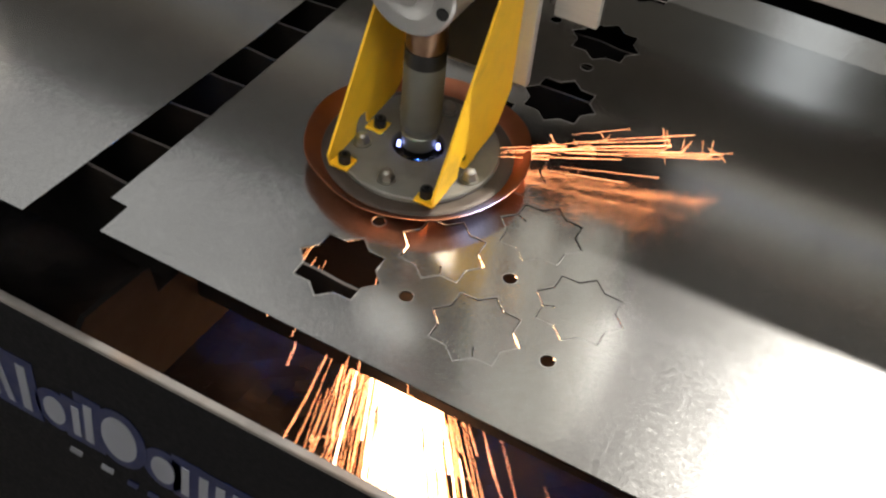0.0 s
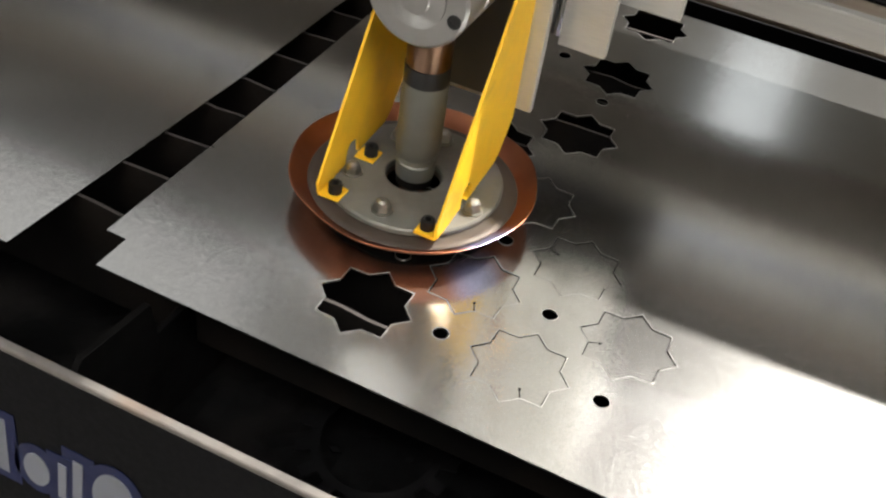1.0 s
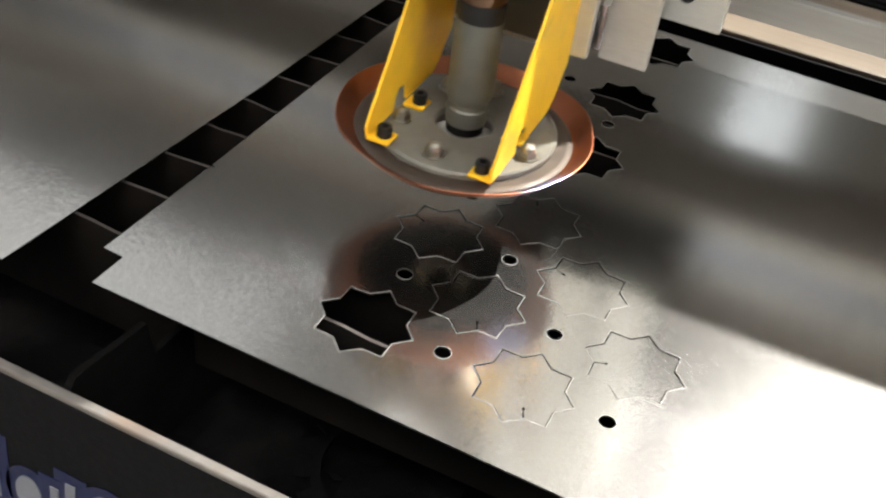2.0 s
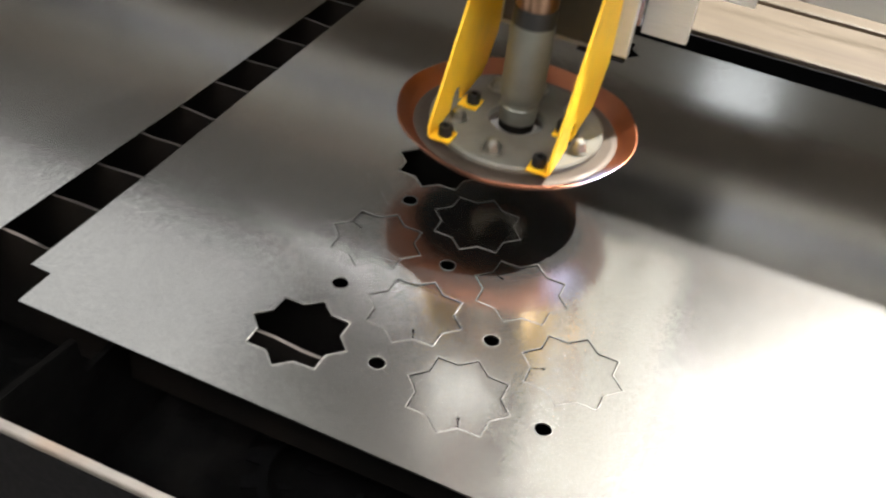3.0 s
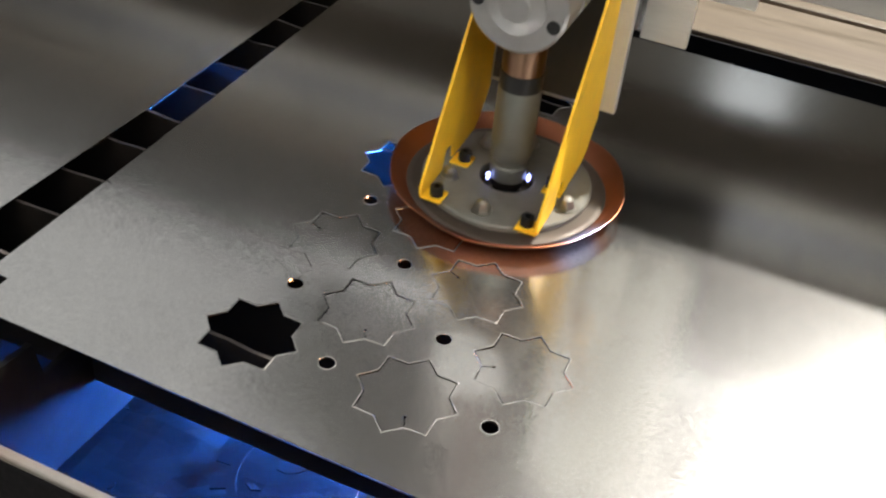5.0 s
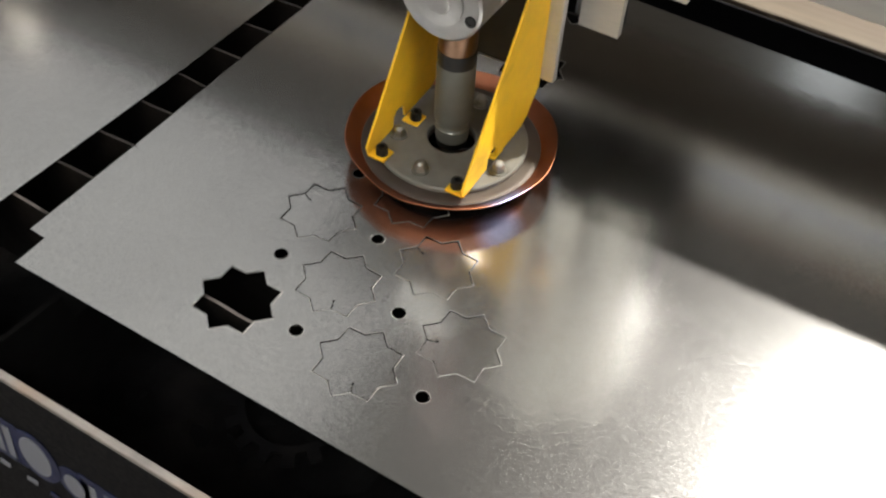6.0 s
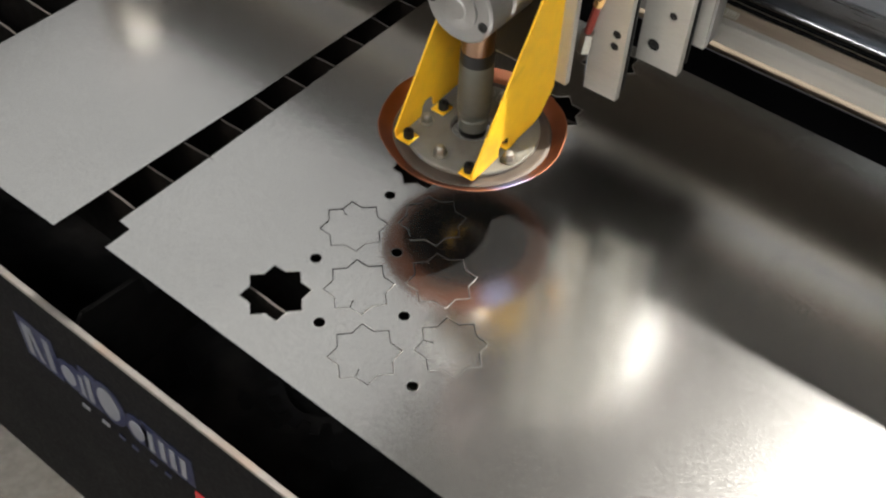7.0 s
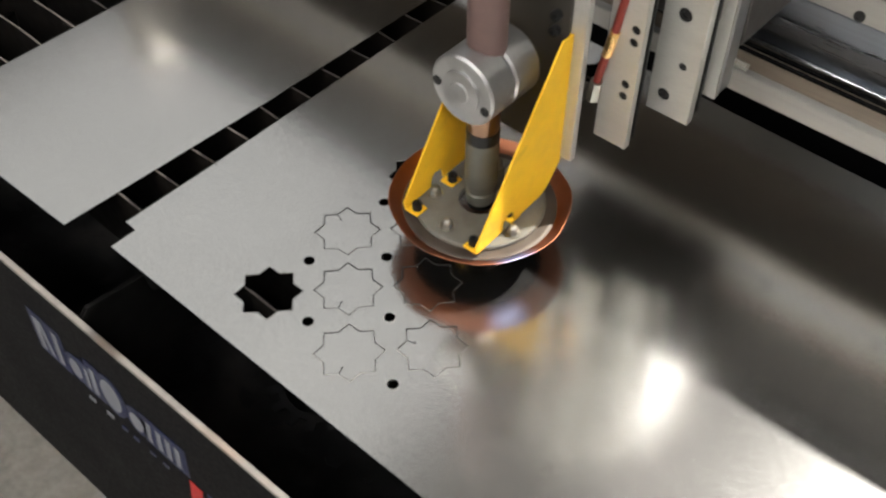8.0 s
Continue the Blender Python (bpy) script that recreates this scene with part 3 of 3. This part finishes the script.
def acorn_nut(x, y, z=-0.0005):
    bm = bmesh.new()
    bmesh.ops.create_cone(bm, cap_ends=True, segments=20, radius1=0.0078, radius2=0.0078, depth=0.0012, matrix=pose(x, y, z + 0.0006))
    bmesh.ops.create_cone(bm, cap_ends=True, segments=6, radius1=0.0064, radius2=0.0062, depth=0.0042, matrix=pose(x, y, z + 0.0033, 0, 0, 400 * x))
    lathe([(0.0054, z + 0.0054), (0.0046, z + 0.0080), (0.0026, z + 0.0096), (0, z + 0.0100)], 16, pose(x, y, 0), bm)
    part("nut", bm, ZINC, torch, "zinc dome nut", soft=30)


for nx, ny in ((0, -0.052), (0.055, -0.016), (-0.0395, -0.024), (0, 0.052), (-0.030, 0.036), (0.034, 0.036), (-0.018, 0.050)):
    acorn_nut(nx, ny)
# back plate behind the clamp
plate_front = part("insulating_plate", box(-0.044, 0.044, 0.0635, 0.0665, 0.045, 0.40, 0.0008), BAKELITE, torch, "dark insulating plate")
part("back_plate", box(-0.060, 0.060, 0.067, 0.075, 0.040, 0.40, 0.001), ALUPLATE, torch, "milled aluminium back plate")
for px, pz in ((-0.03, 0.205), (0.03, 0.205), (0.03, 0.188), (-0.03, 0.188)):
    socket_screw(plate_front, pose(px, 0.0635, pz, 90, 0, 0), 0.0055, 0.006, BLACK)

# ------------------------------------------------------------------ carriage (origin: torch axis at sheet level)
carriage = thing("gantry_carriage", "milled aluminium carriage plates with bolt holes and a red hose", "machine carriage")


def bored_plate(name, x0, x1, z0, z1, y, th, bores, label=""):
    o = plate([(x0, z0), (x1, z0), (x1, z1), (x0, z1)], [circle(bx, bz, br, 18) for bx, bz, br in bores], -th, 0, Matrix(((1, 0, 0, 0), (0, 0, -1, y - th), (0, 1, 0, 0), (0, 0, 0, 1))))
    p = part(name, o, ALUPLATE, carriage, label)
    # black plugs, no fixings: with the backing they give open bores their shade
    for bx, bz, br in bores:
        part("bolt", lathe([(0, 0), (br * 0.97, 0), (br * 0.97, th - 0.0012), (br * 0.5, th - 0.0012), (br * 0.45, th - 0.003), (0, th - 0.003)], 16, pose(bx, y, bz, 90, 0, 0)), BLACK, p)
    part("bore_shade", box(x0 + 0.002, x1 - 0.002, y + th + 0.001, y + th + 0.004, z0 + 0.002, z1 - 0.002), BLACK, p)
    return p


bored_plate("slide_plate", 0.060, 0.097, 0.104, 0.52, 0.113, 0.008, [(0.088, 0.243, 0.0048), (0.0875, 0.229, 0.0048), (0.086, 0.180, 0.0048), (0.0855, 0.166, 0.0048)], "aluminium slide plate")
bored_plate("motor_plate", 0.090, 0.137, 0.130, 0.52, 0.158, 0.010, [(0.106, 0.153, 0.0070), (0.120, 0.193, 0.0045), (0.112, 0.248, 0.0075)], "aluminium motor plate with holes")
bored_plate("end_plate", 0.132, 0.147, 0.152, 0.52, 0.183, 0.008, [], "narrow aluminium plate")
part("end_flange", box(0.1475, 0.150, 0.176, 0.196, 0.160, 0.52, 0.0006), ALU, carriage)
part("bridge_plate", box(0.066, 0.135, 0.172, 0.199, 0.24, 0.52, 0.001), BEAM, carriage)
part("carriage_body", box(-0.06, 0.15, 0.200, 0.312, 0.20, 0.52, 0.004), DARKBEAM, carriage, "dark carriage body")
part("lead_screw_rod", tube([(0.052, 0.13, 0.10), (0.052, 0.13, 0.50)], 0.006, 16), POLISHED, carriage)
hose = part("hose", tube([(0.058, 0.100, 0.172), (0.062, 0.100, 0.195), (0.069, 0.102, 0.235), (0.075, 0.106, 0.29), (0.077, 0.110, 0.37), (0.075, 0.11, 0.47)], 0.0040, 12), HOSE, carriage, "red rubber hose")
part("hose_fitting", tube([(0.0640, 0.1005, 0.206), (0.0690, 0.102, 0.235)], 0.0050, 12), GOLD, hose, "brass hose fitting")
part("fitting_nut", tube([(0.0560, 0.1, 0.150), (0.0582, 0.1, 0.173)], 0.0068, 6), ZINC, hose)
spring = [(0.152 + 0.014 * k / 40, 0.19 + 0.0035 * math.cos(k * 0.8), 0.192 + 0.0035 * math.sin(k * 0.8)) for k in range(41)]
part("spring", tube(spring, 0.0008, 6), ZINC, carriage, "small bright coil spring")

# ------------------------------------------------------------------ far guide along the table
guide = thing("guide_rail", "beige streaked steel guide rail along the table's far side", "guide rail")
FY = 0.637
part("rail_base", box(X0 - 0.03, X1 + 0.03, FY + 0.004, FY + 0.33, 0.0, 0.770, 0.003), BEIGE, guide)
part("rail_top", box(X0 - 0.03, X1 + 0.03, FY, FY + 0.115, 0.7705, 0.785, 0.003), BEIGE, guide, "beige streaked steel rail")
part("rail_seam", box(X0 - 0.03, X1 + 0.03, FY + 0.1155, FY + 0.119, 0.7705, 0.779), BROWNSTEEL, guide)
part("rail_strip", box(X0 - 0.03, X1 + 0.03, FY + 0.1195, FY + 0.335, 0.7705, 0.787, 0.003), BEIGE, guide, "beige streaked steel rail")

# ------------------------------------------------------------------ gantry beam (origin: torch axis line in y, sheet level)
gantry = thing("gantry_beam", "aluminium gantry beam with polished rails that spans the table", "gantry")
GX0, GX1, GF = -1.05, 1.40, 0.262
part("lower_lip", box(GX0, GX1, GF, GF + 0.012, 0.100, 0.126, 0.002), LIP, gantry, "pale grey lower lip")
part("lower_flange", box(GX0, GX1, GF + 0.0125, 0.330, 0.108, 0.1245, 0.001), BROWNSTEEL, gantry, "brown-stained steel flange")
# added plate: shade under the flange put into a dark colour
part("flange_underside", box(GX0, GX1, GF + 0.0125, 0.336, 0.1005, 0.1075), DARKBEAM, gantry, "flange underside plate darkened for shade")
part("rack_strip", box(GX0, GX1, 0.298, 0.304, 0.125, 0.1275, 0.0006), DARKSTEEL, gantry, "greasy dark rack")
part("rack_strip", box(GX0, GX1, 0.308, 0.3135, 0.125, 0.1285, 0.0006), DARKSTEEL, gantry, "greasy dark rack")
part("guide_bar", tube([(GX0, 0.3185, 0.1285), (GX1, 0.3185, 0.1285)], 0.0035, 12), POLISHED, gantry, "polished guide bar", soft=40)
part("face_plate", box(GX0, GX1, 0.3225, 0.336, 0.125, 0.165, 0.001), FACE, gantry, "polished dark steel face")
part("face_plate", box(GX0, GX1, 0.3205, 0.336, 0.1655, 0.1975, 0.0025), FACE, gantry, "polished dark steel face")
strip = part("upper_strip", box(GX0, GX1, 0.3180, 0.336, 0.198, 0.230, 0.001), LIP, gantry, "aluminium strip with bolts")
for k in range(16):
    part("bolt", lathe([(0, 0), (0.0060, 0), (0.0060, 0.0015), (0.0032, 0.002), (0.0030, 0.0008), (0, 0.0008)], 16, pose(-0.937 + 0.15 * k, 0.3180, 0.2045, 90, 0, 0)), BLACK, strip)
part("beam_web", box(GX0, GX1, 0.3365, 0.425, 0.110, 0.234, 0.002), DARKBEAM, gantry, "dark brown painted beam")
GY = 0.375
part("beam_body", box(GX0, GX1, GY, GY + 0.050, 0.235, 0.528, 0.006), DARKBEAM, gantry, "dark brown painted beam")
part("beam_rail", box(GX0, GX1, GY - 0.014, GY - 0.0005, 0.28, 0.302, 0.002), BROWNSTEEL, gantry, "brown slide rail")
part("beam_rail", box(GX0, GX1, GY - 0.014, GY - 0.0005, 0.47, 0.492, 0.002), POLISHED, gantry, "polished slide rail")
for gx in (-1.10, 1.36):
    part("gantry_leg", box(gx, gx + 0.08, GY - 0.08, GY + 0.12, -0.45, 0.52, 0.006), BEAM, gantry)

# ------------------------------------------------------------------ arc and sparks
arc = thing("plasma_arc", "blue-white plasma arc under the torch nozzle", "arc",
            bm=lathe([(0, -0.145), (0.0009, -0.140), (0.0018, -0.020), (0.0024, 0.004), (0, 0.005)], 12), material=ARC)


# two lobes stand in for the arc's glints, one lights the bowl's underside
glow = thing("arc_glints", "violet-blue lobes standing in for arc glints at the torch foot", "plasma light")
for gx, gy, gz, gr, gh in ((-0.0118, -0.0124, 0.003, 0.0017, 2.1), (0.0170, 0.0015, 0.003, 0.0017, 2.1), (0.022, -0.030, -0.0142, 0.0030, 0.30)):
    lobe = bmesh.new()
    bmesh.ops.create_uvsphere(lobe, u_segments=14, v_segments=8, radius=gr, matrix=Matrix.Translation((gx, gy, gz)) @ Matrix.Diagonal((1, 1, gh, 1)))
    part("flare", lobe, GLINT, glow)


def streaks(name, label, n, seed, spread, length, origin, drop, aim, thick, forked=0.0, gap=(0.0, 0.7), curl=0.0):
    """A spray of glowing streaks that leave one point, each a thin curved tapering thread."""
    rnd = random.Random(seed)
    bm = bmesh.new()
    d0 = Vector(aim).normalized()
    u = d0.orthogonal().normalized()
    w = d0.cross(u)
    for k in range(n):
        a, rr = rnd.uniform(0, 2 * math.pi), spread * min(1.7, abs(rnd.gauss(0, 0.62)))
        d = (d0 + rr * (u * math.cos(a) + w * math.sin(a))).normalized()
        f0 = rnd.uniform(*gap)
        ln = length * rnd.uniform(0.5, 1.0)
        s0 = f0 * ln
        s1 = min(ln, s0 + ln * rnd.uniform(0.12, 0.45))
        side = d.cross(Vector((0, 0, 1))) * rnd.uniform(-curl, curl)
        pts = []
        for i in range(6):
            q = s0 + (s1 - s0) * i / 5
            pts.append(Vector(origin) + d * q + Vector((0, 0, -drop * (q / length) ** 2 * length)) + side * ((q - s0) / length) ** 2 * 8 * length)
        th = thick * rnd.uniform(0.5, 1.2)
        tube(pts, th, 4, bm, lambda f: 0.25 + 0.75 * f)
        if rnd.random() < forked:
            for _ in range(3):
                e = pts[-1] + Vector((rnd.uniform(-1, 1), rnd.uniform(-1, 1), rnd.uniform(-0.4, 0.8))) * 0.012
                tube([pts[-1], e], th * 0.6, 4, bm)
    return thing(name, label, "sparks", "flying sparks", "stuff", bm=bm, material=SPARK)


shower = streaks("spark_shower", "white-hot cutting sparks falling into the tray", 340, 3, 0.38, 0.42, (0, 0, -0.01), 0.25, (0.42, -0.72, -0.62), 0.00026, 0.10, (0.1, 0.8), 0.10)
core = streaks("spark_core", "dense glowing stream of cutting sparks under the sheet", 460, 5, 0.165, 0.40, (0, 0, -0.01), 0.22, (0.42, -0.72, -0.60), 0.0007)
core.data.materials[0] = HOT
burst = streaks("spark_burst", "blinding burst of cutting sparks under the sheet", 520, 21, 0.26, 0.40, (0.02, 0, -0.01), 0.22, (0.56, -0.72, -0.56), 0.0007)
burst.data.materials[0] = HOT
front = streaks("bowl_sparks", "thin orange sparks spraying from under the bowl", 13, 17, 0.40, 0.19, (0.022, -0.080, 0.006), 0.03, (0.42, -0.90, 0.02), 0.00020, 0.15, (0.0, 0.5), 0.02)
stray = streaks("stray_sparks", "single bright sparks flying across the tray", 9, 8, 0.24, 0.37, (0, 0, -0.01), 0.5, (-0.06, -0.90, -0.28), 0.00032, 0.3)
skim = streaks("skimming_sparks", "orange sparks skimming over the sheet", 34, 11, 0.13, 0.25, (0, 0, 0.004), 0.02, (0.90, 0.46, 0.12), 0.00021, 0.4, (0.40, 0.8))


# ------------------------------------------------------------------ what moves
TORCH = [(0, -0.069, 0.140, 0.815), (0.5, -0.083, 0.122, 0.817), (1.0, -0.082, 0.121, 0.822), (1.2, -0.082, 0.122, 0.830), (1.5, -0.082, 0.124, 0.846), (1.7, -0.079, 0.120, 0.864),
         (2.2, -0.045, 0.178, 0.880), (2.8, -0.002, 0.233, 0.882), (3.0, -0.003, 0.238, 0.857), (3.5, -0.005, 0.238, 0.819), (3.8, -0.006, 0.239, 0.812), (4.6, -0.006, 0.240, 0.812),
         (4.7, -0.008, 0.244, 0.812), (4.85, 0.010, 0.258, 0.812), (5.0, 0.028, 0.240, 0.812), (5.2, 0.030, 0.215, 0.812), (5.4, 0.012, 0.205, 0.812), (5.6, -0.004, 0.222, 0.813), (5.8, -0.006, 0.238, 0.812),
         (6.0, -0.002, 0.234, 0.824), (6.5, -0.005, 0.238, 0.837), (7.0, 0.0, 0.231, 0.888), (7.2, 0.012, 0.222, 0.902), (7.5, 0.046, 0.201, 0.896), (7.7, 0.052, 0.200, 0.886), (8.0, 0.049, 0.203, 0.851)]


def motions():
    walk(torch, [(t, pose(x, y, z)) for t, x, y, z in TORCH])
    walk(carriage, [(t, pose(x, y, TOP)) for t, x, y, z in TORCH])
    walk(gantry, [(t, pose(0, y, TOP)) for t, x, y, z in TORCH])
    # the arc strikes below the nozzle and draws back into the barrel
    up, down = 0.134, -0.016
    arc_rows = []
    for t, x, y, z in TORCH:
        on = t <= 0.5 or 4.45 <= t <= 5.55
        arc_rows.append((t, pose(x, y, z + (0.112 if t < 0.1 else 0.045 if t < 0.6 and on else down if on else up) - (0.09 if t > 4.8 and on else 0.035 if t > 4.65 and on else 0.015 if t > 4.4 and on else 0))))
    arc_rows += [(0.3, pose(-0.079, 0.129, 0.816 + 0.112)), (0.4, pose(-0.081, 0.125, 0.816 - 0.026)), (0.58, pose(-0.083, 0.122, 0.817 + up)), (4.3, pose(-0.006, 0.239, 0.812 + up)), (4.4, pose(-0.006, 0.239, 0.812 + down - 0.015))]
    walk(arc, sorted(arc_rows, key=lambda row: row[0]))
    # sparks pour out under the sheet while the arc burns and sink into the bin afterwards
    walk(shower, [(0, pose(-0.075, 0.14, TOP)), (0.2, pose(-0.079, 0.130, TOP - 0.005, 0, 0, 5)), (0.4, pose(-0.083, 0.122, TOP - 0.01, 0, 0, -3)), (0.5, pose(-0.083, 0.122, TOP - 0.01, 0, 0, 3)),
                  (0.6, pose(-0.05, 0.11, TOP - 0.07, 0, 0, 6)), (0.7, pose(-0.04, 0.13, TOP - 0.22)), (0.9, pose(0, 0.2, 0.50)), (4.6, pose(0, 0.2, 0.50)), (4.9, pose(0.02, 0.25, TOP - 0.01)), (5.5, pose(0, 0.22, TOP - 0.01)), (5.7, pose(0, 0.2, 0.50)), (8, pose(0, 0.2, 0.50))])
    walk(core, [(0, pose(-0.075, 0.14, TOP)), (0.2, pose(-0.079, 0.130, TOP - 0.005, 0, 0, 6)), (0.3, pose(-0.081, 0.126, TOP - 0.01, 0, 0, 4)), (0.4, pose(-0.07, 0.11, TOP - 0.27)), (0.5, pose(-0.083, 0.122, TOP, 0, 0, 2)),
                (0.57, pose(-0.06, 0.10, TOP - 0.28)), (0.9, pose(0, 0.2, 0.50)), (4.75, pose(0, 0.2, 0.50)), (5.0, pose(0.02, 0.25, TOP - 0.01)), (5.5, pose(0, 0.22, TOP - 0.01)), (5.7, pose(0, 0.2, 0.50)), (8, pose(0, 0.2, 0.50))])
    walk(burst, [(0, pose(-0.06, 0.11, TOP - 0.28)), (0.1, pose(-0.06, 0.11, TOP - 0.24)), (0.2, pose(-0.075, 0.130, TOP - 0.004)), (0.3, pose(-0.075, 0.126, TOP - 0.004, 0, 0, 4)), (0.4, pose(-0.06, 0.11, TOP - 0.26)),
                 (0.5, pose(-0.09, 0.122, TOP - 0.02, 0, 0, -3)), (0.57, pose(-0.06, 0.10, TOP - 0.28)), (0.9, pose(0, 0.2, 0.50)), (8, pose(0, 0.2, 0.50))])
    # thin sparks under the bowl flare up twice
    walk(front, [(0, pose(-0.07, 0.14, 0.50)), (0.06, pose(-0.07, 0.14, 0.70)), (0.1, pose(-0.073, 0.136, TOP)), (0.14, pose(-0.074, 0.134, TOP)), (0.2, pose(-0.075, 0.13, 0.62)), (0.34, pose(-0.08, 0.125, 0.62)), (0.4, pose(-0.081, 0.124, TOP, 0, 0, -6)),
                 (0.5, pose(-0.083, 0.122, TOP - 0.001, 0, 0, 14)), (0.58, pose(-0.083, 0.122, 0.62)), (0.9, pose(0, 0.2, 0.45)), (8, pose(0, 0.2, 0.45))])
    # glint lobes at the nozzle, hidden inside the clamp while the torch is off
    rows = [(t, pose(x, y, z + (0.0 if t <= 0.5 or 4.65 < t < 5.57 else 0.158))) for t, x, y, z in TORCH]
    rows += [(0.56, pose(-0.083, 0.122, 0.817 + 0.158)), (4.67, pose(-0.007, 0.243, 0.812 + 0.158)), (5.56, pose(-0.001, 0.218, 0.813))]
    walk(glow, sorted(rows, key=lambda row: row[0]))
    walk(stray, [(0, pose(-0.10, 0.14, TOP)), (0.3, pose(-0.11, 0.12, TOP - 0.02, 0, 0, -8)), (0.41, pose(-0.11, 0.12, TOP - 0.02)), (0.49, pose(-0.10, 0.10, TOP - 0.20)), (0.6, pose(-0.06, 0.06, 0.50)),
                 (4.35, pose(0, 0.2, 0.50)), (4.48, pose(-0.006, 0.24, TOP - 0.02)), (4.7, pose(0.01, 0.23, TOP - 0.02, 0, 0, 6)), (5.6, pose(0.0, 0.23, TOP - 0.02)), (5.75, pose(0, 0.2, 0.50)), (8, pose(0, 0.2, 0.50))])
    walk(skim, [(0, pose(-0.069, 0.140, TOP + 0.001)), (0.04, pose(-0.069, 0.140, TOP + 0.001)), (0.1, pose(-0.071, 0.136, TOP + 0.001, 0, 0, -75)), (0.15, pose(-0.073, 0.133, TOP + 0.001, 0, 0, -70)), (0.2, pose(-0.075, 0.130, TOP - 0.14, 0, 0, -75)), (0.3, pose(-0.08, 0.125, TOP - 0.24, 0, 0, -80)),
                (0.6, pose(0, 0.2, 0.50, 0, 0, -80)), (8, pose(0, 0.2, 0.50, 0, 0, -80))])


motions()
